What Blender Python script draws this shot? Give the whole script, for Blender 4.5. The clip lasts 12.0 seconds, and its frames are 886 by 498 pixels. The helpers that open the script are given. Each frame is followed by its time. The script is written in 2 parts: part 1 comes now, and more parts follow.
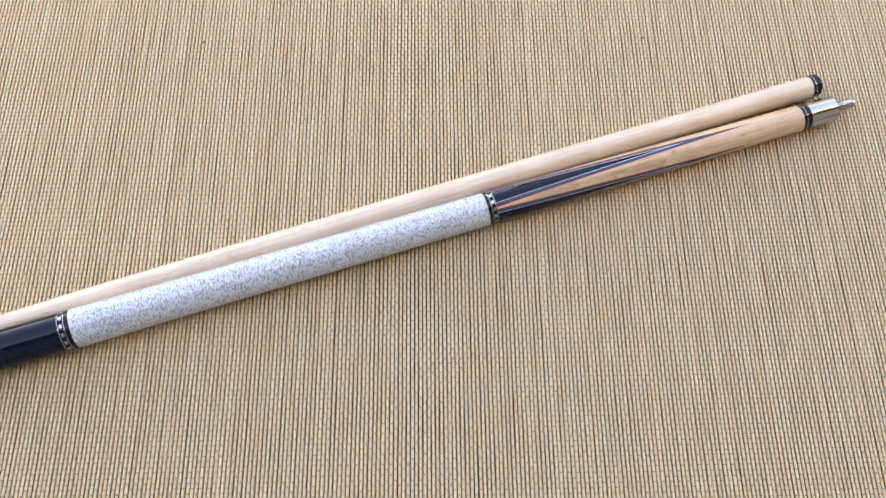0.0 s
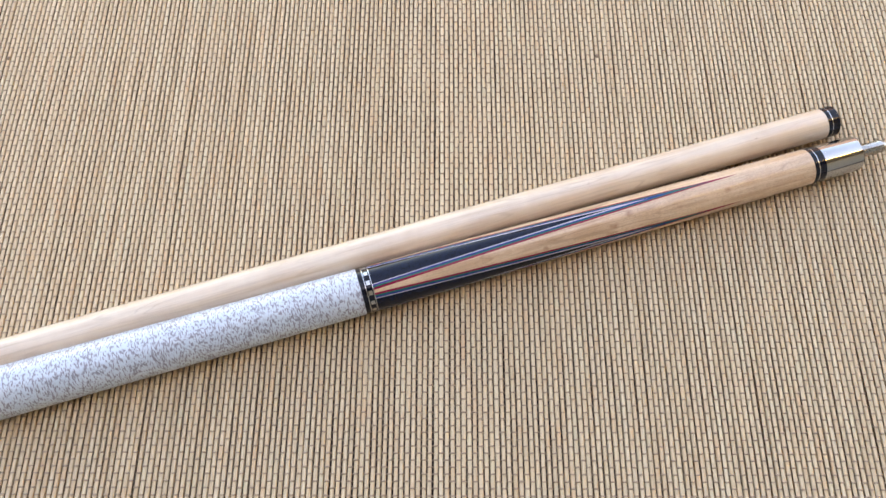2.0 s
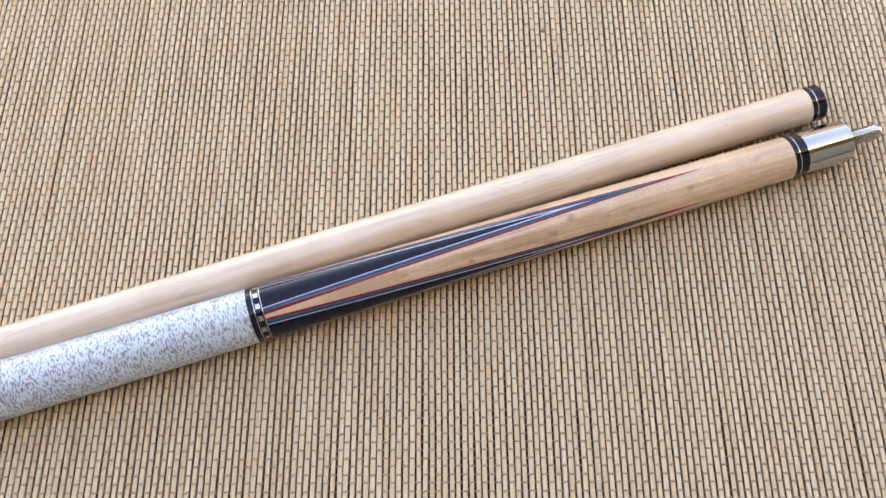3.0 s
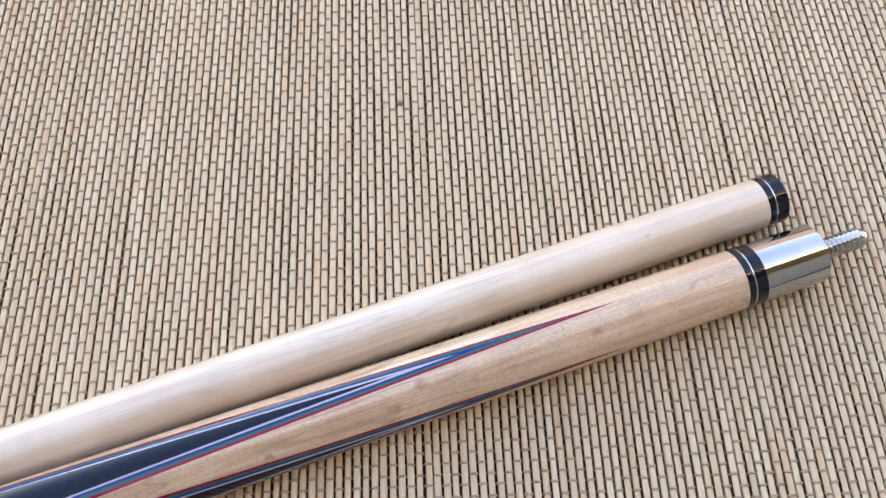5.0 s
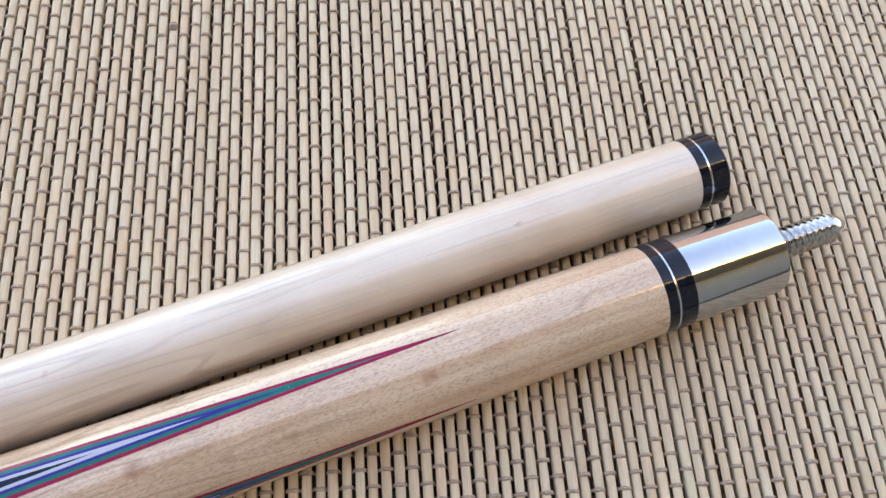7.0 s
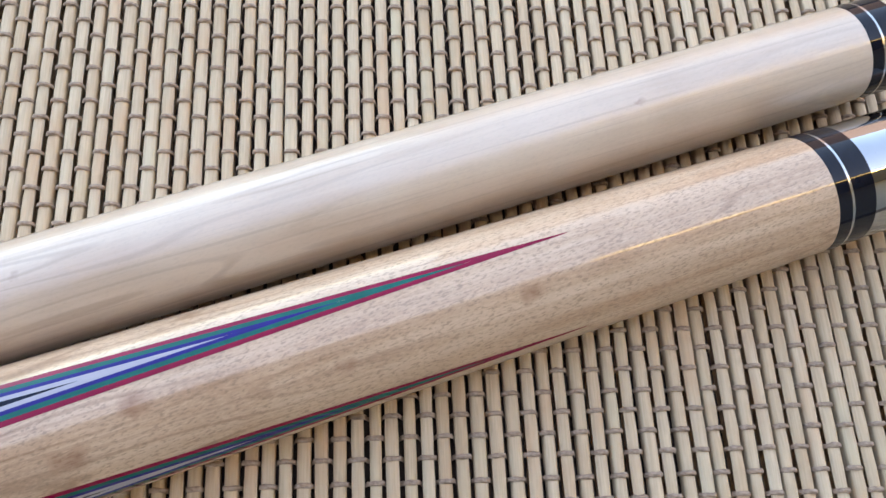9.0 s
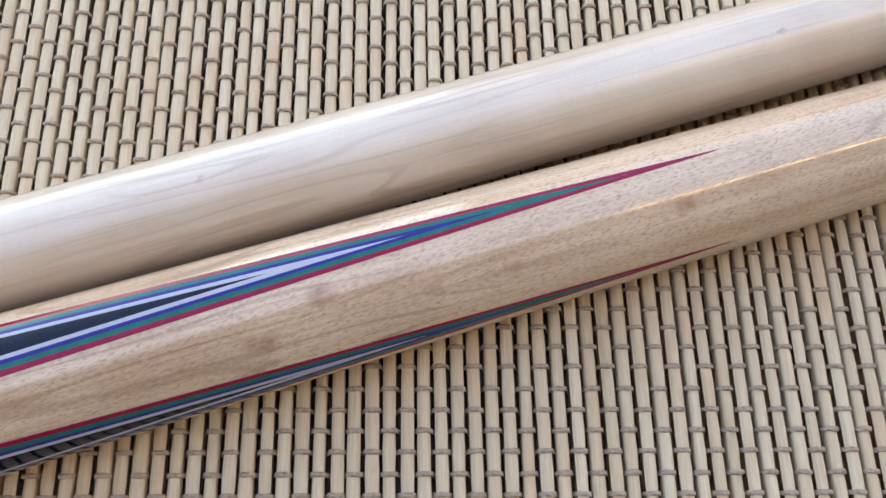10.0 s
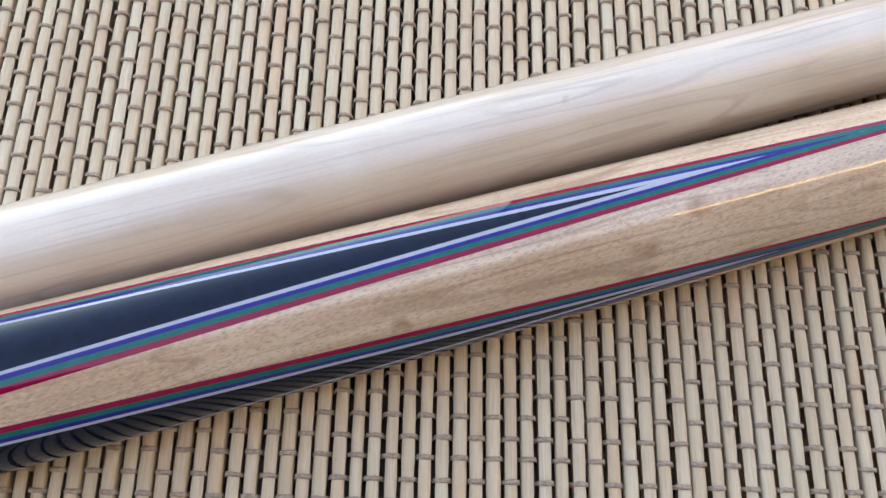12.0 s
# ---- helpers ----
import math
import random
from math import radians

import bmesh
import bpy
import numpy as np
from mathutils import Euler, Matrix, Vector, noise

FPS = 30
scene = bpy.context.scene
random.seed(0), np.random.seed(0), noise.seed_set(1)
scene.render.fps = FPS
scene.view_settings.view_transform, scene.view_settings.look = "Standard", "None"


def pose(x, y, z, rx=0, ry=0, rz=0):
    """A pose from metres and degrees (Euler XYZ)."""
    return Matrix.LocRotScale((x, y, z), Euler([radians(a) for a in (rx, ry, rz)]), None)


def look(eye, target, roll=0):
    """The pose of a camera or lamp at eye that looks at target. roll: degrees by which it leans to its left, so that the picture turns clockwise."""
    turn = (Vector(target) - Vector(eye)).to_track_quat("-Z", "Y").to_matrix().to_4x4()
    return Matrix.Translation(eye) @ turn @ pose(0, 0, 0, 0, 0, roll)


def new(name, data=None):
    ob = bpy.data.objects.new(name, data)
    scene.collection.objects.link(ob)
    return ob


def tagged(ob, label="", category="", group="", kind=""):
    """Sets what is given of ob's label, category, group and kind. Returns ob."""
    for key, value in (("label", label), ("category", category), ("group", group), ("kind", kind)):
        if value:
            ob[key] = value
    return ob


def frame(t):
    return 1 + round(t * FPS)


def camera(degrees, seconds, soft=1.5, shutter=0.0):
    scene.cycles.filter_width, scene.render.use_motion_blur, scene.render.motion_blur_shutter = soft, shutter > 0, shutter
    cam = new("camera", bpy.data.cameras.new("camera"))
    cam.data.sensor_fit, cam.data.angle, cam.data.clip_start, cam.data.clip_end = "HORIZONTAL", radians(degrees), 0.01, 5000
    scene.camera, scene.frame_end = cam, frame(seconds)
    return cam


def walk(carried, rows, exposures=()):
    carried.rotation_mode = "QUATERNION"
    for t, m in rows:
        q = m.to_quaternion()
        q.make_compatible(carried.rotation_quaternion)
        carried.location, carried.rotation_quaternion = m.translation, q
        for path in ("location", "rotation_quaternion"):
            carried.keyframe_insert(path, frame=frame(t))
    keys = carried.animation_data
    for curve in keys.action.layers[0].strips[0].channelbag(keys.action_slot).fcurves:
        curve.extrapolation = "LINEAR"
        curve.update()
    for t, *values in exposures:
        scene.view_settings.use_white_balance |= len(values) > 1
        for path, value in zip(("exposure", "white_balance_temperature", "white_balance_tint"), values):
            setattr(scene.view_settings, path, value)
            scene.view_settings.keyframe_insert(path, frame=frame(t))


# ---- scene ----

# ---- camera and its walk ----
cam = camera(54.45, 12.0, soft=1.5)
walk(cam, [
    (0, pose(-0.4024, -0.2452, 0.6182, 21.63, -1.34, -18.24)),
    (0.5, pose(-0.3724, -0.2232, 0.5776, 21.64, -1.61, -18.38)),
    (1, pose(-0.3348, -0.2001, 0.5426, 21.70, -1.11, -17.94)),
    (1.5, pose(-0.3070, -0.1963, 0.4911, 24.43, -0.71, -17.31)),
    (2, pose(-0.2799, -0.1723, 0.4561, 23.46, -0.21, -17.08)),
    (2.5, pose(-0.2382, -0.1583, 0.4245, 22.05, 1.10, -16.84)),
    (2.7, pose(-0.2284, -0.1543, 0.4117, 21.93, 1.21, -17.02)),
    (4.3, pose(-0.1660, -0.0984, 0.3277, 25.05, 0.57, -18.81)),
    (4.5, pose(-0.1546, -0.0949, 0.3190, 25.25, 0.62, -18.96)),
    (5, pose(-0.1359, -0.0785, 0.2865, 25.36, 0.15, -19.42)),
    (5.5, pose(-0.1221, -0.0670, 0.2561, 24.33, -1.11, -19.68)),
    (6, pose(-0.1061, -0.0609, 0.2317, 24.33, -2.20, -19.89)),
    (6.5, pose(-0.0935, -0.0543, 0.2098, 24.03, -3.35, -20.35)),
    (6.7, pose(-0.0858, -0.0515, 0.2039, 24.10, -2.95, -20.54)),
    (8.3, pose(-0.0746, -0.0311, 0.1517, 21.58, -5.18, -21.38)),
    (8.5, pose(-0.0778, -0.0330, 0.1496, 21.81, -4.45, -20.77)),
    (9, pose(-0.0918, -0.0358, 0.1461, 20.92, -3.88, -19.44)),
    (9.5, pose(-0.1065, -0.0398, 0.1439, 20.55, -3.15, -18.60)),
    (10, pose(-0.1166, -0.0432, 0.1472, 20.33, -2.44, -17.81)),
    (10.5, pose(-0.1318, -0.0432, 0.1495, 20.38, -2.34, -17.42)),
    (11, pose(-0.1434, -0.0420, 0.1498, 20.19, -2.08, -16.71)),
    (11.5, pose(-0.1577, -0.0418, 0.1507, 19.72, -1.55, -16.25)),
    (12, pose(-0.1747, -0.0417, 0.1500, 19.67, -1.51, -15.75)),
], exposures=[(0, 2.93, 9100, 17), (2.5, 2.87, 9150, 18), (5, 2.88, 7900, 17), (8.5, 2.74, 7750, 14), (12, 2.75, 7600, 13)])

# ---- sky, sun ----
world = bpy.data.worlds.new("sky")
scene.world = world
world.use_nodes = True
wn = world.node_tree.nodes
sky = wn.new("ShaderNodeTexSky")
sky.sky_type = 'NISHITA'
sky.sun_disc = False
sky.dust_density = 1.8
SUN_ELEV, SUN_TURN = radians(46), radians(172)
sky.sun_elevation, sky.sun_rotation = SUN_ELEV, SUN_TURN
wn["Background"].inputs["Strength"].default_value = 0.15
world.node_tree.links.new(sky.outputs["Color"], wn["Background"].inputs["Color"])
sun = new("sun", bpy.data.lights.new("sun", 'SUN'))
sun.data.energy, sun.data.angle, sun.data.color = 2.2, radians(0.5), (1.0, 0.95, 0.88)
to_sun = Vector((math.sin(SUN_TURN) * math.cos(SUN_ELEV), math.cos(SUN_TURN) * math.cos(SUN_ELEV), math.sin(SUN_ELEV)))
sun.matrix_world = look(to_sun * 10, (0, 0, 0))

# ---- materials ----


class Shade:
    """A node material under construction."""

    def __init__(self, name, rough=0.5, metal=0.0, coat=0.0, coat_rough=0.05, spec=0.5):
        self.m = bpy.data.materials.new(name)
        self.m.use_nodes = True
        self.n, self.l = self.m.node_tree.nodes, self.m.node_tree.links
        self.b = self.n["Principled BSDF"]
        self.set("Roughness", rough), self.set("Metallic", metal), self.set("Coat Weight", coat)
        self.set("Coat Roughness", coat_rough), self.set("Specular IOR Level", spec)

    def set(self, key, v):
        if hasattr(v, "links"):
            self.l.new(v, self.b.inputs[key])
        else:
            self.b.inputs[key].default_value = v

    def put(self, socket, v):
        if hasattr(v, "links"):
            self.l.new(v, socket)
        else:
            socket.default_value = v

    def obj(self):
        return self.n.new("ShaderNodeTexCoord").outputs["Object"]

    def rand(self):
        return self.n.new("ShaderNodeObjectInfo").outputs["Random"]

    def math(self, op, a, b=0.0, c=None, clamp=False):
        k = self.n.new("ShaderNodeMath")
        k.operation, k.use_clamp = op, clamp
        self.put(k.inputs[0], a), self.put(k.inputs[1], b)
        if c is not None:
            self.put(k.inputs[2], c)
        return k.outputs[0]

    def scaled(self, v, s, off=None):
        k = self.n.new("ShaderNodeMapping")
        self.put(k.inputs["Vector"], v)
        k.inputs["Scale"].default_value = s
        if off is not None:
            self.put(k.inputs["Location"], off)
        return k.outputs[0]

    def noise(self, v, scale, detail=3.0, rough=0.55):
        k = self.n.new("ShaderNodeTexNoise")
        self.put(k.inputs["Vector"], v)
        k.inputs["Scale"].default_value, k.inputs["Detail"].default_value, k.inputs["Roughness"].default_value = scale, detail, rough
        return k.outputs["Fac"]

    def ramp(self, f, stops):
        k = self.n.new("ShaderNodeValToRGB")
        self.put(k.inputs[0], f)
        e = k.color_ramp.elements
        while len(e) < len(stops):
            e.new(0.5)
        for q, (p, c) in zip(e, stops):
            q.position, q.color = p, (*c, 1) if len(c) == 3 else c
        return k.outputs[0]

    def mix(self, f, a, b, how='MIX'):
        k = self.n.new("ShaderNodeMix")
        k.data_type, k.blend_type = 'RGBA', how
        self.put(k.inputs[0], f)
        for i, v in ((6, a), (7, b)):
            self.put(k.inputs[i], v if hasattr(v, "links") else (*v, 1))
        return k.outputs[2]

    def bump(self, f, strength, dist):
        k = self.n.new("ShaderNodeBump")
        self.put(k.inputs["Height"], f)
        k.inputs["Strength"].default_value, k.inputs["Distance"].default_value = strength, dist
        self.set("Normal", k.outputs[0])
        return k.outputs[0]


def plain(name, colour, rough=0.4, metal=0.0, coat=0.0, vary=0.12, scale=400.0, ior=1.36):
    s = Shade(name, rough, metal, coat, 0.03, 0.0 if coat else 0.5)
    s.set("Coat IOR", ior)
    f = s.noise(s.obj(), scale, 3)
    s.set("Base Color", s.ramp(f, [(0.3, tuple(c * (1 - vary) for c in colour)), (0.7, tuple(min(1, c * (1 + vary)) for c in colour))]))
    return s.m


def bamboo():
    s = Shade("bamboo", 0.55, spec=0.35)
    r = s.rand()
    off = s.n.new("ShaderNodeCombineXYZ")
    s.put(off.inputs[0], s.math('MULTIPLY', r, 37.0))
    s.put(off.inputs[1], s.math('MULTIPLY', r, 91.0))
    v = s.scaled(s.obj(), (1, 1, 1), off.outputs[0])
    fibre = s.noise(s.scaled(v, (1, 0.03, 1)), 3500, 2)
    patch = s.noise(s.scaled(v, (1, 0.35, 1)), 90, 3, 0.6)
    base = s.ramp(r, [(0.0, (0.56, 0.405, 0.245)), (0.22, (0.61, 0.45, 0.28)), (0.45, (0.64, 0.48, 0.305)), (0.7, (0.60, 0.435, 0.265)), (0.88, (0.68, 0.53, 0.35)), (1.0, (0.61, 0.445, 0.275))])
    c = s.mix(s.ramp(patch, [(0.38, (0, 0, 0)), (0.68, (0.55, 0.55, 0.55))]), base, (0.70, 0.56, 0.375))
    c = s.mix(s.ramp(fibre, [(0.30, (0.34, 0.34, 0.34)), (0.62, (0, 0, 0))]), c, (0.36, 0.235, 0.125))
    hue = s.noise(s.scaled(v, (0.6, 0.25, 1)), 160, 3, 0.65)
    c = s.mix(s.ramp(hue, [(0.30, (0.7, 0.7, 0.7)), (0.47, (0, 0, 0))]), c, (0.60, 0.38, 0.215))
    c = s.mix(s.ramp(hue, [(0.56, (0, 0, 0)), (0.72, (0.55, 0.55, 0.55))]), c, (0.62, 0.535, 0.34))
    dirt = s.noise(s.scaled(v, (1, 0.5, 1)), 260, 2)
    c = s.mix(s.ramp(dirt, [(0.70, (0, 0, 0)), (0.82, (0.45, 0.45, 0.45))]), c, (0.27, 0.165, 0.085))
    s.set("Base Color", c)
    s.bump(fibre, 0.25, 0.0002)
    return s.m


def yarn():
    s = Shade("yarn", 0.9, spec=0.15)
    r = s.rand()
    off = s.n.new("ShaderNodeCombineXYZ")
    s.put(off.inputs[0], s.math('MULTIPLY', r, 53.0))
    v = s.scaled(s.obj(), (1, 1, 1), off.outputs[0])
    w = s.n.new("ShaderNodeTexWave")
    w.bands_direction = 'DIAGONAL'
    s.put(w.inputs["Vector"], s.scaled(v, (0.35, 1.0, 0.35)))
    w.inputs["Scale"].default_value, w.inputs["Distortion"].default_value = 900, 2.0
    f = s.noise(v, 1400, 2)
    c = s.mix(s.ramp(f, [(0.3, (0, 0, 0)), (0.7, (1, 1, 1))]), (0.28, 0.19, 0.13), (0.47, 0.345, 0.25))
    c = s.mix(s.math('MULTIPLY', w.outputs["Fac"], 0.15), c, (0.50, 0.42, 0.34))
    s.set("Base Color", c)
    s.bump(w.outputs["Fac"], 0.35, 0.0002)
    return s.m


def maple(name, light, dark, coat, gloss, spots=(), fleck=0.55, coat_rough=0.06, ior=1.5, figure=0.3, inner=1.5):
    s = Shade(name, gloss, 0.0, coat, coat_rough, 0.45)
    s.set("Coat IOR", ior), s.set("IOR", inner)
    v = s.obj()
    grain = s.noise(s.scaled(v, (0.045, 1, 1)), 420, 4, 0.6)
    broad = s.noise(s.scaled(v, (0.12, 1, 1)), 90, 3, 0.6)
    lines = s.noise(s.scaled(v, (0.012, 1, 1)), 1300, 2, 0.6)
    flame = s.noise(s.scaled(v, (1, 0.5, 0.5)), 38, 3, 0.6)
    slant = s.n.new("ShaderNodeMapping")
    s.put(slant.inputs["Vector"], v)
    slant.inputs["Rotation"].default_value = (0, 0, radians(-7))
    pores = s.noise(s.scaled(slant.outputs[0], (0.30, 1, 1)), 3400, 3, 0.6)
    c = s.mix(s.ramp(grain, [(0.33, (1, 1, 1)), (0.68, (0, 0, 0))]), light, dark)
    c = s.mix(s.ramp(broad, [(0.40, (0, 0, 0)), (0.72, (0.6, 0.6, 0.6))]), c, (dark[0] * 0.90, dark[1] * 0.80, dark[2] * 0.72))
    c = s.mix(s.ramp(flame, [(0.42, (0, 0, 0)), (0.66, (0.38, 0.38, 0.38))]), c, tuple(min(1, q * 1.12) for q in light))
    # growth rings cut lengthwise: thin wavy lines where a stretched noise crosses even steps
    rings = s.math('SINE', s.math('MULTIPLY', s.noise(s.scaled(v, (0.10, 1, 1)), 70, 2, 0.5), 95.0))
    where = s.noise(s.scaled(v, (0.3, 1, 1)), 60, 2, 0.5)
    rings = s.math('MULTIPLY', s.ramp(rings, [(0.72, (0, 0, 0)), (1.0, (1, 1, 1))]), s.ramp(where, [(0.42, (0, 0, 0)), (0.62, (figure, figure, figure))]))
    c = s.mix(rings, c, (dark[0] * 0.62, dark[1] * 0.54, dark[2] * 0.48))
    c = s.mix(s.ramp(lines, [(0.57, (0, 0, 0)), (0.66, (0.34, 0.34, 0.34))]), c, (dark[0] * 0.70, dark[1] * 0.64, dark[2] * 0.62))
    c = s.mix(s.ramp(pores, [(0.53, (0, 0, 0)), (0.64, (fleck, fleck, fleck))]), c, tuple(q * 0.55 for q in dark))
    c = s.mix(s.ramp(pores, [(0.33, (fleck * 0.45,) * 3), (0.44, (0, 0, 0))]), c, tuple(min(1, q * 1.2) for q in light))
    for place, size in spots:
        k = s.n.new("ShaderNodeVectorMath")
        k.operation = 'DISTANCE'
        warp = s.n.new("ShaderNodeVectorMath")
        warp.operation = 'ADD'
        nz = s.n.new("ShaderNodeTexNoise")
        s.put(nz.inputs["Vector"], v)
        nz.inputs["Scale"].default_value = 320
        sc = s.n.new("ShaderNodeVectorMath")
        sc.operation = 'SCALE'
        s.put(sc.inputs[0], nz.outputs["Color"])
        sc.inputs["Scale"].default_value = 0.004
        s.put(warp.inputs[0], s.scaled(v, (0.75, 1, 1)))
        s.put(warp.inputs[1], sc.outputs[0])
        s.put(k.inputs[0], warp.outputs[0])
        k.inputs[1].default_value = (place[0] * 0.75 + 0.002, place[1] + 0.002, place[2] + 0.002)
        f = s.math('SUBTRACT', 1.0, s.math('DIVIDE', k.outputs["Value"], size), clamp=True)
        c = s.mix(s.math('MULTIPLY', f, 0.75), c, (dark[0] * 0.55, dark[1] * 0.36, dark[2] * 0.26))
    s.set("Base Color", c)
    return s.m


def linen():
    """White wound linen with lilac-grey flecks: one turn of thread every 0.6 mm, pressed smooth."""
    s = Shade("linen", 0.6, 0.0, 1.0, 0.34, 0.3)
    s.set("Coat IOR", 1.95)
    v = s.obj()
    sep = s.n.new("ShaderNodeSeparateXYZ")
    s.put(sep.inputs[0], v)
    ang = s.math('ARCTAN2', sep.outputs[2], sep.outputs[1])
    turn = s.math('ADD', s.math('DIVIDE', sep.outputs[0], 0.0006), s.math('DIVIDE', ang, 2 * math.pi))
    idx = s.math('FLOOR', turn)
    fr = s.math('SUBTRACT', turn, idx)
    ridge = s.math('SINE', s.math('MULTIPLY', fr, math.pi))
    drift = s.noise(s.scaled(v, (1, 0.15, 0.15)), 130, 1)
    along = s.math('ADD', s.math('MULTIPLY', ang, 13.0), s.math('MULTIPLY', drift, 22.0))
    comb = s.n.new("ShaderNodeCombineXYZ")
    s.put(comb.inputs[0], s.math('MULTIPLY', along, 0.50)), s.put(comb.inputs[1], s.math('MULTIPLY', idx, 1.25))
    fleck = s.noise(comb.outputs[0], 1.0, 1, 0.5)
    cloud = s.noise(v, 170, 2)
    f = s.math('ADD', fleck, s.math('MULTIPLY', cloud, 0.2))
    c = s.mix(s.ramp(f, [(0.585, (0, 0, 0)), (0.70, (1, 1, 1))]), (0.53, 0.62, 0.68), (0.16, 0.14, 0.175))
    c = s.mix(s.math('MULTIPLY', s.math('SUBTRACT', 1.0, ridge), 0.3), c, (0.42, 0.41, 0.46))
    s.set("Base Color", c)
    s.bump(ridge, 0.4, 0.0002)
    return s.m


def dark_stone():
    s = Shade("dark_stone", 0.85)
    v = s.obj()
    f = s.noise(v, 3, 6, 0.65)
    g = s.noise(v, 90, 3)
    c = s.mix(f, (0.065, 0.042, 0.030), (0.10, 0.064, 0.045))
    s.set("Base Color", s.mix(s.math('MULTIPLY', g, 0.4), c, (0.03, 0.02, 0.014)))
    s.bump(g, 0.3, 0.002)
    return s.m


def plaster(name, colour):
    s = Shade(name, 0.9)
    f = s.noise(s.obj(), 2.5, 5, 0.6)
    g = s.noise(s.obj(), 60, 3)
    s.set("Base Color", s.mix(f, tuple(q * 0.85 for q in colour), colour))
    s.bump(g, 0.3, 0.003)
    return s.m


# Emissive material, used only for the bar that stands for a sunlit edge.
def lamp(name, colour, strength):
    s = Shade(name, 0.5)
    s.set("Base Color", (0.8, 0.8, 0.8, 1))
    s.set("Emission Color", (*colour, 1)), s.set("Emission Strength", strength)
    return s.m


BAMBOO, YARN, LINEN = bamboo(), yarn(), linen()
RJ, TILT = 0.01065, 0.0068            # radius at the joint, rise of the axis towards the butt end


def rad(x):
    if x >= 0:
        return RJ
    if x > -0.2725:
        return RJ - 0.00993 * x - 0.00756 * x * x
    return 0.01279 + (-0.2725 - x) * 0.0048


def on_butt(x, a):
    """A place on the butt's skin in its own axes: x along it, a in degrees from the near side over the top."""
    r = rad(x)
    return (x, -r * math.cos(radians(a)), r * math.sin(radians(a)))


KNOTS = [(on_butt(-0.0575, 67.5), 0.0020), (on_butt(-0.1178, 78.5), 0.0024), (on_butt(-0.1272, 52.5), 0.0026), (on_butt(-0.1680, 45), 0.0019), (on_butt(-0.0876, 55), 0.0018)]
FOREARM = maple("maple_forearm", (0.665, 0.475, 0.315), (0.495, 0.305, 0.178), 1.0, 0.4, KNOTS, 0.60, 0.045, 1.5, 0.75)
MARKS = [((-0.1540, 0.0000, 0.0095), 0.0009), ((-0.0488, -0.0021, 0.0091), 0.0009)]
SHAFTWOOD = maple("maple_shaft", (0.67, 0.53, 0.385), (0.55, 0.39, 0.255), 1.0, 0.46, MARKS, 0.12, 0.07, 1.3, 0.40, 2.3)
# The ebony's base is tinted blue to strengthen the sky's reflection.
EBONY = plain("ebony", (0.003, 0.006, 0.017), 0.3, 0, 1.0, 0.3, ior=1.33)
COLLAR = plain("black_collar", (0.006, 0.007, 0.012), 0.25, 0, 1.0, 0.2)
RED = plain("red_veneer", (0.23, 0.004, 0.034), 0.4, 0, 1.0)
TEAL = plain("teal_veneer", (0.001, 0.105, 0.085), 0.4, 0, 1.0)
BLUE = plain("blue_veneer", (0.016, 0.015, 0.16), 0.4, 0, 1.0)
WHITE = plain("white_veneer", (0.37, 0.36, 0.40), 0.4, 0, 1.0, 0.04)
SILVER = plain("silver", (0.55, 0.55, 0.54), 0.25, 1.0, 0, 0.05)
STEEL = plain("polished_steel", (0.44, 0.44, 0.435), 0.045, 1.0, 0, 0.03)
THREADED = plain("threaded_steel", (0.46, 0.45, 0.43), 0.18, 1.0, 0, 0.08)
DARK_STONE, WALLPAINT, SOFFIT = dark_stone(), plaster("wall_plaster", (0.32, 0.30, 0.26)), plaster("soffit_paint", (0.48, 0.49, 0.44))

# ---- building helpers ----


def link(name, bm, material, parent=None, label="", sharp=35):
    for e in bm.edges:
        e.smooth = not (len(e.link_faces) == 2 and e.calc_face_angle(0) > radians(sharp))
    for f in bm.faces:
        f.smooth = True
    me = bpy.data.meshes.new(name)
    bm.to_mesh(me)
    bm.free()
    me.materials.append(material)
    ob = new(name, me)
    ob.parent = parent
    if label:
        tagged(ob, label)
    return ob


part = link


def lathe(profile, n=64, closed=True):
    """A turned body round the x axis from (x, radius) pairs."""
    bm = bmesh.new()
    rings = []
    for x, r in profile:
        rings.append([bm.verts.new((x, -r * math.cos(2 * math.pi * i / n), r * math.sin(2 * math.pi * i / n))) for i in range(n)])
    for p, q in zip(rings, rings[1:]):
        for i in range(n):
            bm.faces.new((p[i], p[(i + 1) % n], q[(i + 1) % n], q[i]))
    if closed:
        bm.faces.new(rings[0])
        bm.faces.new(rings[-1][::-1])
    bmesh.ops.recalc_face_normals(bm, faces=bm.faces)
    return bm


def box(x0, x1, y0, y1, z0, z1, bevel=0.0):
    bm = bmesh.new()
    bmesh.ops.create_cube(bm, size=1)
    for v in bm.verts:
        v.co = Vector(((x0, x1)[v.co.x > 0], (y0, y1)[v.co.y > 0], (z0, z1)[v.co.z > 0]))
    if bevel:
        bmesh.ops.bevel(bm, geom=bm.edges[:], offset=bevel, segments=2, affect='EDGES')
    return bm


def taper(xs, extra=0.0):
    return [(x, rad(x) + extra) for x in xs]


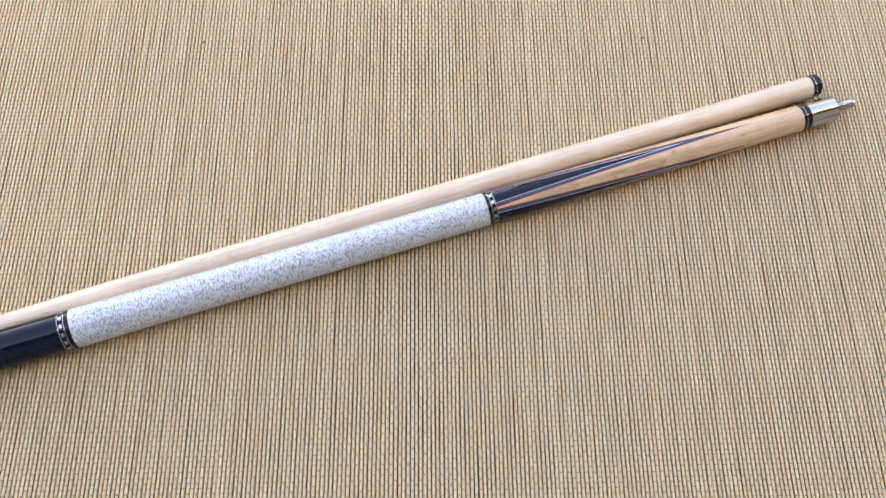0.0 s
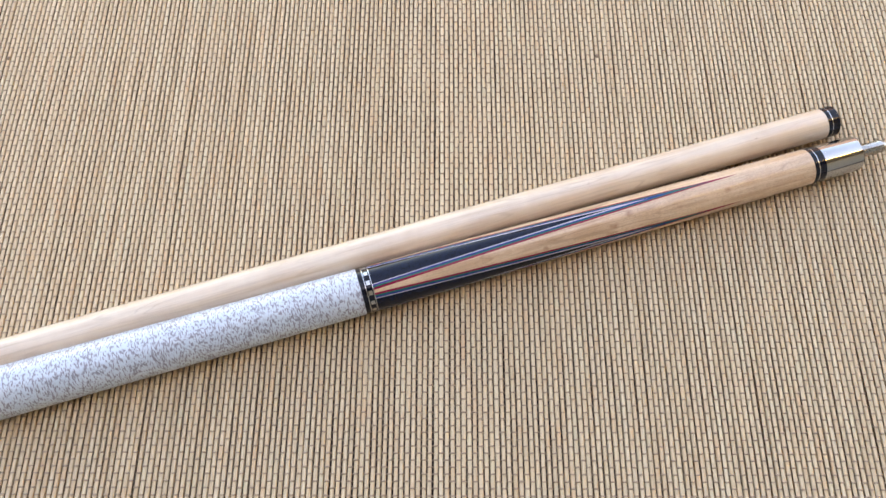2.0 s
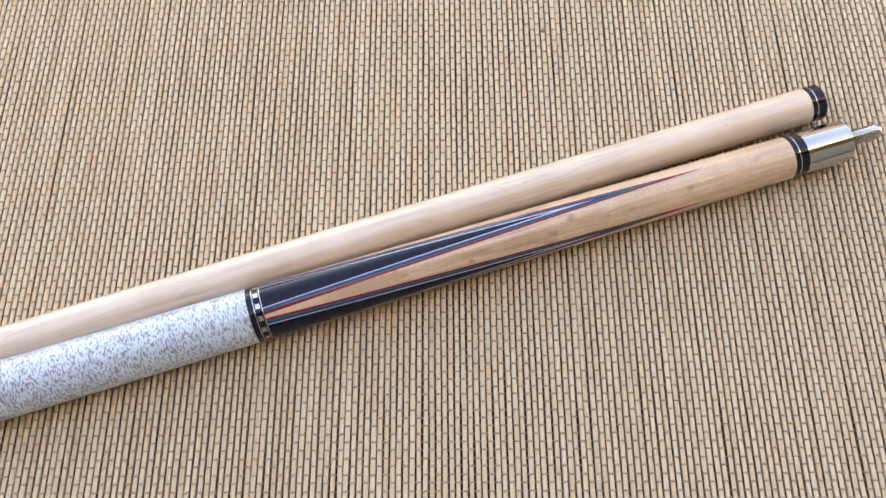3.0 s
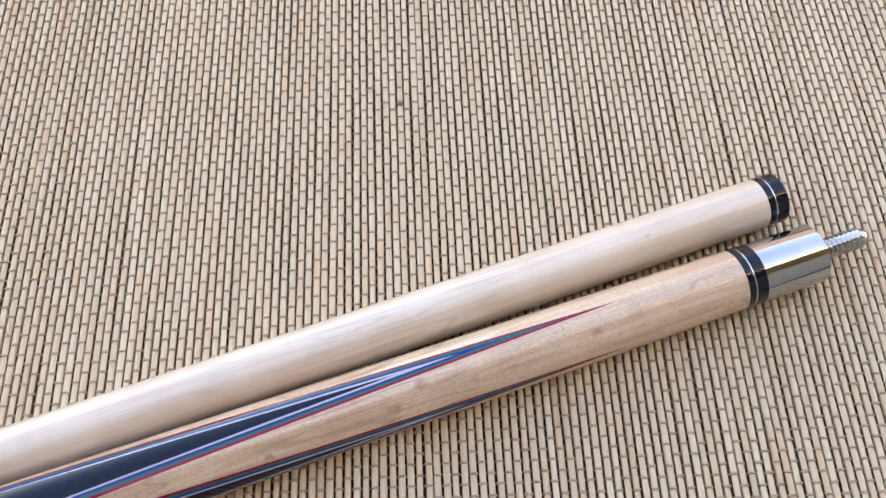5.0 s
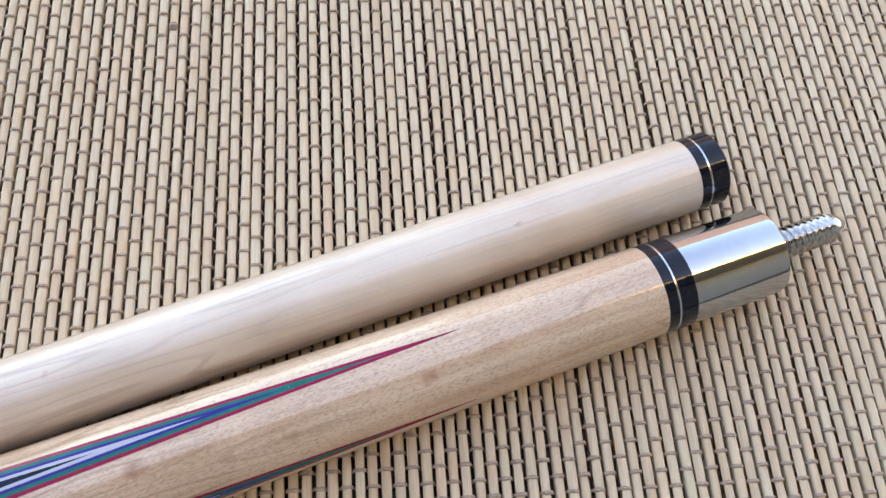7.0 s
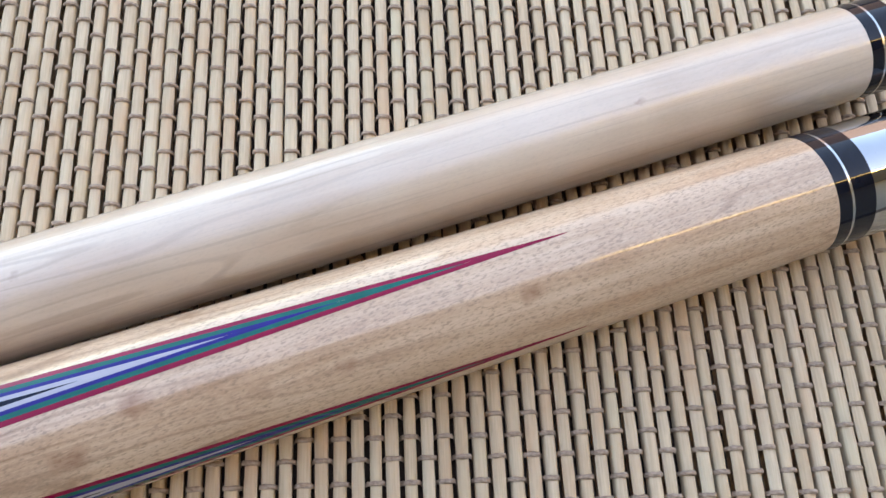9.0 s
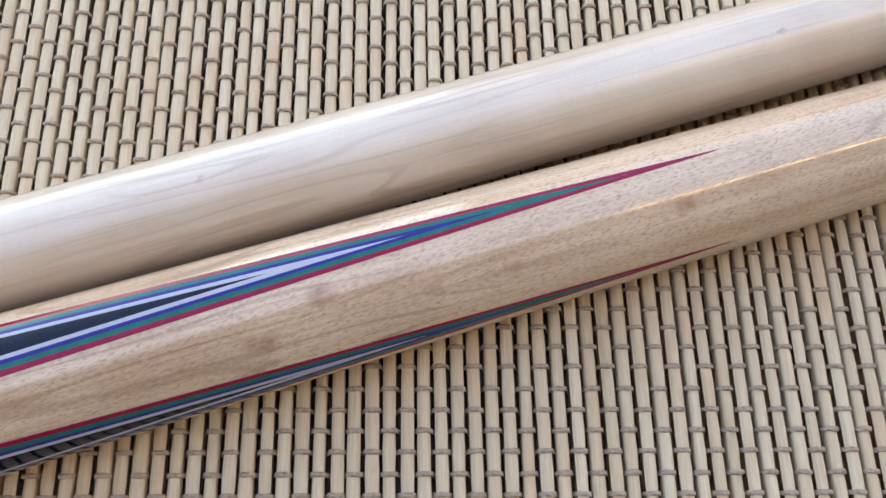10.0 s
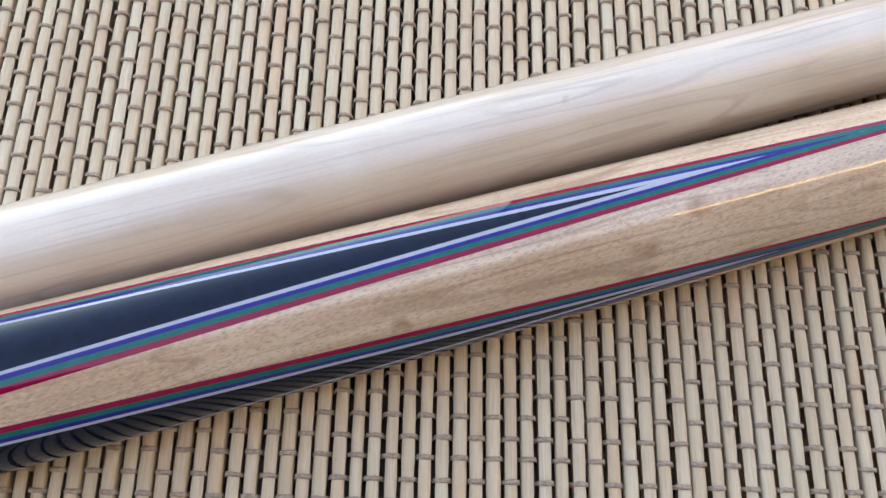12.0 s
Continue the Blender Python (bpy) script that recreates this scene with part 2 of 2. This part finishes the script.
# ---- the setting, assumed: a paved terrace under the eave of a house ----
tagged(link("ground", box(-30, 30, -30, 30, -0.20, -0.0042), DARK_STONE), "dark brown stone terrace under the bamboo mat", kind="structure")
# Unseen wall, added to darken the near side and hold off the sun.
tagged(link("wall_blocker", box(-6, 6, -1.9, -1.6, -0.0042, 2.6), WALLPAINT), "unseen beige plaster wall added to shade the near side", kind="structure")
tagged(link("ceiling", box(-6, 6, -1.6, -0.56, 2.30, 2.42), SOFFIT), "pale grey-green painted eave over the terrace", kind="structure")
tagged(link("wall_garden", box(0.45, 6.0, 2.5, 2.65, -0.0042, 1.15), plaster("terracotta_render", (0.23, 0.18, 0.175))), "low reddish rendered garden wall", kind="structure")

# Glowing bar added in place of a sunlit edge; no lamp is known here.
strip = new("sunlit_edge")
tagged(strip, "long warm glowing bar standing in for the sunlit edge of the eave", "lamp")
strip.location = (2.38, -0.53, 2.285)
part("edge_backing", box(-1.52, 1.52, -0.028, 0.028, 0.015, 0.06, 0.004), SILVER, strip)
part("edge_glow", box(-1.5, 1.5, -0.024, 0.024, -0.01, 0.015, 0.006), lamp("sunlit_edge_glow", (1.0, 0.68, 0.22), 4.4), strip, "warm glowing face of the added bar")

# ---- the cue's butt ----
X_FORE, X_WRAP, X_REAR = -0.2658, -0.2725, -0.5857
butt = new("pool_cue_butt")
tagged(butt, "maple pool cue butt with veneered points and white linen wrap", "pool cue")
butt.matrix_world = pose(0, 0, RJ, 0, math.degrees(TILT), 0)

forearm = part("forearm", lathe(taper([X_FORE + i * (-0.0020 - X_FORE) / 40 for i in range(41)]), 96), FOREARM, butt, "glossy figured maple with small brown knots")

# Four points of stacked veneers; each layer's tip lies further back than the one outside it.
# Where each layer's tip lies, and how fast its half width grows, in degrees per metre.
LAYERS = [(-0.0482, 187.0), (-0.0653, 180.0), (-0.0855, 176.0), (-0.1028, 172.0), (-0.1239, 183.0)]


def half_width(k, x):
    """Half the width in degrees of layer k at x; the outermost has a blunt tip."""
    tip, slope = LAYERS[k]
    d = max(0.0, tip - x)
    return slope * d + (0.4 * min(1.0, d / 0.0012) if k == 0 else 0.0)


def skin(rows):
    bm = bmesh.new()
    for side in rows:
        grid = [[bm.verts.new((x, -r * math.cos(radians(a)), r * math.sin(radians(a)))) for x, r, a in row] for row in side]
        for p, q in zip(grid, grid[1:]):
            for k in range(len(p) - 1):
                bm.faces.new((p[k], p[k + 1], q[k + 1], q[k]))
    bmesh.ops.remove_doubles(bm, verts=bm.verts, dist=1e-7)
    bmesh.ops.recalc_face_normals(bm, faces=bm.faces)
    return bm


def stations(k, steps=90):
    """Places along layer k, closer together near its tip."""
    tip = LAYERS[k][0]
    return [tip + (X_FORE - tip) * (i / steps) ** 1.4 for i in range(steps + 1)]


def band(centre, k, proud):
    """Both legs of veneer k: from its own outer edge to that of the next layer."""
    both = []
    for side in (-1, 1):
        rows = []
        for x in stations(k):
            wide, inner = half_width(k, x), half_width(k + 1, x)
            rows.append([(x, rad(x) + proud, centre + side * (inner + (wide - inner) * q / 3)) for q in range(4)])
        both.append(rows)
    return skin(both)


def core(centre, proud):
    return skin([[[(x, rad(x) + proud, centre + half_width(4, x) * (q / 8 - 1)) for q in range(17)] for x in stations(4)]])


def outward(bm):
    """Turns the faces of an open skin away from the x axis."""
    for f in bm.faces:
        c = f.calc_center_median()
        if f.normal.dot(Vector((0, c.y, c.z))) < 0:
            f.normal_flip()
    return bm


for turn in (105.2, 15.5, -74.5, 195.5):
    for k, (stuff, word) in enumerate(((RED, "red"), (TEAL, "teal"), (BLUE, "blue"), (WHITE, "white"))):
        part("veneer", outward(band(turn, k, 0.00003)), stuff, forearm, "thin %s dyed veneer" % word)
    part("point", outward(core(turn, 0.00003)), EBONY, forearm, "glossy black ebony point")


def decor_ring(x_from, x_to, parent):
    """A black ring with two thin silver lines and a row of silver squares between them."""
    lo, hi = min(x_from, x_to), max(x_from, x_to)
    ring = part("decor_ring", lathe(taper([lo, hi], 0.00004), 96), COLLAR, parent, "black ring inlaid with silver squares")
    span = hi - lo
    flip = x_to < x_from
    at = (lambda f: hi - f * span) if flip else (lambda f: lo + f * span)
    for f in (0.42, 0.96):
        c = at(f)
        part("silver_line", lathe([(c - 0.0002, rad(c) + 0.00008), (c + 0.0002, rad(c) + 0.00008)], 96), SILVER, ring)
    c = at(0.69)
    n = 14
    for i in range(n):
        a = 360 * (i + 0.3) / n
        bm = bmesh.new()
        rows = []
        for xx in (c - 0.0011, c + 0.0011):
            for rr in (rad(c) - 0.0005, rad(c) + 0.0001):
                rows.append([bm.verts.new((xx, -rr * math.cos(radians(a + d)), rr * math.sin(radians(a + d)))) for d in (-5.5, 0, 5.5)])
        for p, q in ((0, 1), (1, 3), (3, 2), (2, 0)):
            for k in range(2):
                bm.faces.new((rows[p][k], rows[p][k + 1], rows[q][k + 1], rows[q][k]))
        bmesh.ops.recalc_face_normals(bm, faces=bm.faces)
        part("silver_square", bm, SILVER, ring)
    return ring


decor_ring(X_WRAP, X_FORE, butt)
wrap = part("wrap", lathe(taper([X_REAR + i * (X_WRAP - X_REAR) / 40 for i in range(41)], 0.00003), 96), LINEN, butt, "white linen thread wrap with dark flecks")
decor_ring(X_REAR, X_REAR - 0.0080, butt)
part("sleeve", lathe(taper([-0.700, -0.68, -0.64, X_REAR - 0.0080]), 96), EBONY, butt, "glossy black butt sleeve")
part("bumper", lathe([(-0.713, 0.0085), (-0.711, 0.0100), (-0.700, 0.0112)], 64), plain("rubber", (0.02, 0.02, 0.02), 0.7), butt, "black rubber bumper")

part("joint_collar", lathe([(-0.0020, RJ), (0.0052, RJ)], 96), COLLAR, butt, "glossy black joint collar")
part("collar_line", lathe([(0.00055, RJ + 0.00004), (0.00100, RJ + 0.00004)], 96), SILVER, butt, "thin silver line")
part("joint", lathe([(0.0052, RJ - 0.00005), (0.0285, RJ - 0.00005), (0.0292, RJ - 0.0002), (0.0295, RJ - 0.0008), (0.0295, 0.0046), (0.0289, 0.0044)], 96), STEEL, butt, "polished stainless steel joint")


def pin():
    """A threaded pin with a pointed end: a real helix of ridges."""
    bm = bmesh.new()
    n, pitch, x0, x1 = 28, 0.00180, 0.0282, 0.0480
    rows, per = [], 10
    count = int((x1 - x0) / pitch * per)
    for j in range(count + 1):
        row = []
        for i in range(n):
            x = x0 + (x1 - x0) * j / count
            phase = (x / pitch + i / n) % 1.0
            ridge = 1 - abs(2 * phase - 1)
            r = 0.00315 + 0.00075 * min(1.0, max(0.0, ridge * 1.6 - 0.3))
            row.append(bm.verts.new((x, -r * math.cos(2 * math.pi * i / n), r * math.sin(2 * math.pi * i / n))))
        rows.append(row)
    for x, r in ((0.0490, 0.0031), (0.0516, 0.0014), (0.0521, 0.0008)):
        rows.append([bm.verts.new((x, -r * math.cos(2 * math.pi * i / n), r * math.sin(2 * math.pi * i / n))) for i in range(n)])
    for p, q in zip(rows, rows[1:]):
        for i in range(n):
            bm.faces.new((p[i], p[(i + 1) % n], q[(i + 1) % n], q[i]))
    bm.faces.new(rows[0]), bm.faces.new(rows[-1][::-1])
    bmesh.ops.recalc_face_normals(bm, faces=bm.faces)
    return bm


part("joint_pin", pin(), THREADED, butt, "threaded steel joint pin with pointed end")

# ---- the cue's shaft ----
RS, S_TAPER, S_TURN = 0.00919, -0.0020, 0.00884
shaft = new("pool_cue_shaft")
tagged(shaft, "pale maple pool cue shaft with black collar on bamboo mat", "pool cue")
shaft.matrix_world = pose(0.0229, 0.0248, RS, 0, math.degrees(-S_TAPER), math.degrees(S_TURN))
S_PROFILE = [(-0.72, RS - 0.0015), (-0.60, RS + 0.0004)] + [(-0.45 + 0.025 * i, RS - S_TAPER * (0.45 - 0.025 * i)) for i in range(18)] + [(-0.0020, RS)]
part("shaft_wood", lathe(S_PROFILE, 96), SHAFTWOOD, shaft, "pale straight-grained maple with satin finish")
part("ferrule", lathe([(-0.745, RS - 0.0016), (-0.72, RS - 0.0015)], 64), WHITE, shaft, "white ferrule")
part("shaft_collar", lathe([(-0.0020, RS + 0.00003), (0.0054, RS + 0.00003), (0.0058, RS - 0.0003), (0.0058, 0.0048), (0.0040, 0.0046)], 96), COLLAR, shaft, "glossy black joint collar")
part("collar_line", lathe([(0.0005, RS + 0.00007), (0.00095, RS + 0.00007)], 96), SILVER, shaft, "thin silver line")

# ---- the bamboo mat ----
MAT_TURN = -16.37
PITCH, ROW = 0.0029465, 0.0036107
U0, V0 = -0.14621, -0.06982             # a crossing where the thread lies on top
LEAN, FAN, SAG = 3.33e-5, -7.45e-7, -4.415e-5   # shift along u for each row, its change from slat to slat, and along v for each slat
I_LO, I_HI, J_LO, J_HI = -188, 100, -76, 77
mat_thing = new("bamboo_mat")
tagged(mat_thing, "woven mat of narrow beige bamboo slats with grey-brown threads", "mat")
mat_thing.matrix_world = pose(0, 0, 0, 0, 0, MAT_TURN)
SLAT_TOP = -0.00042


def slat_mesh(odd, seed):
    """One split bamboo slat along y, pinched where the thread crosses it, its edges a little uneven."""
    rng = random.Random(seed)
    bm = bmesh.new()
    rows = []
    wide = 0.00112 + rng.uniform(-0.00007, 0.00007)
    lean = rng.uniform(-0.07, 0.07)
    p1, p2, p3 = rng.uniform(0, 6), rng.uniform(0, 6), rng.uniform(0, 6)
    j = J_LO
    while j <= J_HI:
        y = j * ROW
        pinch = 1.0 if (j % 2 == 0) != odd else 0.0
        bend = 0.00010 * math.sin(j * 0.11 + p1) + 0.00006 * math.sin(j * 0.33 + p2)
        w = wide * (1 + 0.05 * math.sin(j * 0.23 + p3) + rng.uniform(-0.03, 0.03) - 0.05 * pinch)
        top = SLAT_TOP - 0.00010 * pinch + rng.uniform(-0.00004, 0.00004)
        sec = ((-0.96, -0.0026), (-1.0, -0.00062), (-0.80, -0.00020), (-0.34, -0.00001), (0.34, -0.00001), (0.80, -0.00020), (1.0, -0.00062), (0.96, -0.0026))
        rows.append([bm.verts.new((bend + w * a, y, top + z + lean * w * a * 0.4)) for a, z in sec])
        j += 1
    for p, q in zip(rows, rows[1:]):
        for k in range(7):
            bm.faces.new((p[k], p[k + 1], q[k + 1], q[k]))
    bmesh.ops.recalc_face_normals(bm, faces=bm.faces)
    me = bpy.data.meshes.new("slat")
    for f in bm.faces:
        f.smooth = True
        if f.calc_center_median().z > -0.001 and f.normal.z < 0:
            f.normal_flip()
    bm.to_mesh(me)
    bm.free()
    me.materials.append(BAMBOO)
    return me


SLATS = [[slat_mesh(odd, 100 * odd + n) for n in range(14)] for odd in (False, True)]
rng = random.Random(5)
for i in range(I_LO, I_HI + 1):
    ob = new("slat", SLATS[i % 2][rng.randrange(14)])
    ob.parent = mat_thing
    ob.location = (U0 + i * PITCH + rng.gauss(0, 0.00005), V0 + SAG * i, rng.uniform(-0.00010, 0.00004))
    ob.rotation_euler = (0, 0, -(LEAN + FAN * i) / ROW)


def thread_mesh(shift, seed):
    """One thread along x that passes over every second slat and under the others."""
    rng = random.Random(seed)
    path = []
    for i in range(I_LO, I_HI + 1):
        u = i * PITCH
        if (i + shift) % 2 == 0:
            path += [(u - 0.00138, -0.00085), (u - 0.00108, -0.00024), (u - 0.0005, 0.0), (u + 0.0005, 0.0), (u + 0.00108, -0.00024), (u + 0.00138, -0.00085)]
        else:
            path += [(u - 0.00120, -0.00290), (u + 0.00120, -0.00290)]
    verts, faces = [], []
    sec = ((-1.0, -0.15), (-0.72, 0.55), (0.0, 1.0), (0.72, 0.55), (1.0, -0.15))
    for n, (u, z) in enumerate(path):
        w = 0.00042 * rng.uniform(0.86, 1.14)
        sway = rng.uniform(-0.00007, 0.00007)
        for a, h in sec:
            verts.append((u, sway + w * a, z - 0.00030 + 0.00034 * h))
    for n in range(len(path) - 1):
        for k in range(4):
            b = n * 5 + k
            faces.append((b, b + 5, b + 6, b + 1))
    me = bpy.data.meshes.new("thread")
    me.from_pydata(verts, [], faces)
    me.polygons.foreach_set("use_smooth", [True] * len(faces))
    me.materials.append(YARN)
    return me


THREADS = [[thread_mesh(s, 40 + 10 * s + n) for n in range(4)] for s in (0, 1)]
for j in range(J_LO, J_HI + 1):
    ob = new("thread", THREADS[j % 2][rng.randrange(4)])
    ob.parent = mat_thing
    ob.location = (U0 + LEAN * j, V0 + j * ROW + rng.gauss(0, 0.00012), 0)
    ob.rotation_euler = (0, 0, SAG / PITCH)
    ob.scale = (1 + FAN * j / PITCH, 1, 1)


def node_mesh():
    """The brown swollen joint of a bamboo stem, across one slat."""
    bm = bmesh.new()
    bmesh.ops.create_uvsphere(bm, u_segments=14, v_segments=8, radius=1)
    for v in bm.verts:
        v.co = Vector((v.co.x * 0.00122, v.co.y * 0.0016 * (1 + 0.2 * v.co.x), v.co.z * 0.00045))
    return bm


NODE = plain("bamboo_node", (0.17, 0.10, 0.05), 0.6, 0, 0, 0.35, 1500)
for i, j in ((10, 43.8), (-119, 42.7)):
    node = part("slat_node", node_mesh(), NODE, mat_thing, "dark brown bamboo node")
    node.location = (U0 + i * PITCH + (LEAN + FAN * i) * j, V0 + j * ROW + SAG * i, SLAT_TOP - 0.00012)
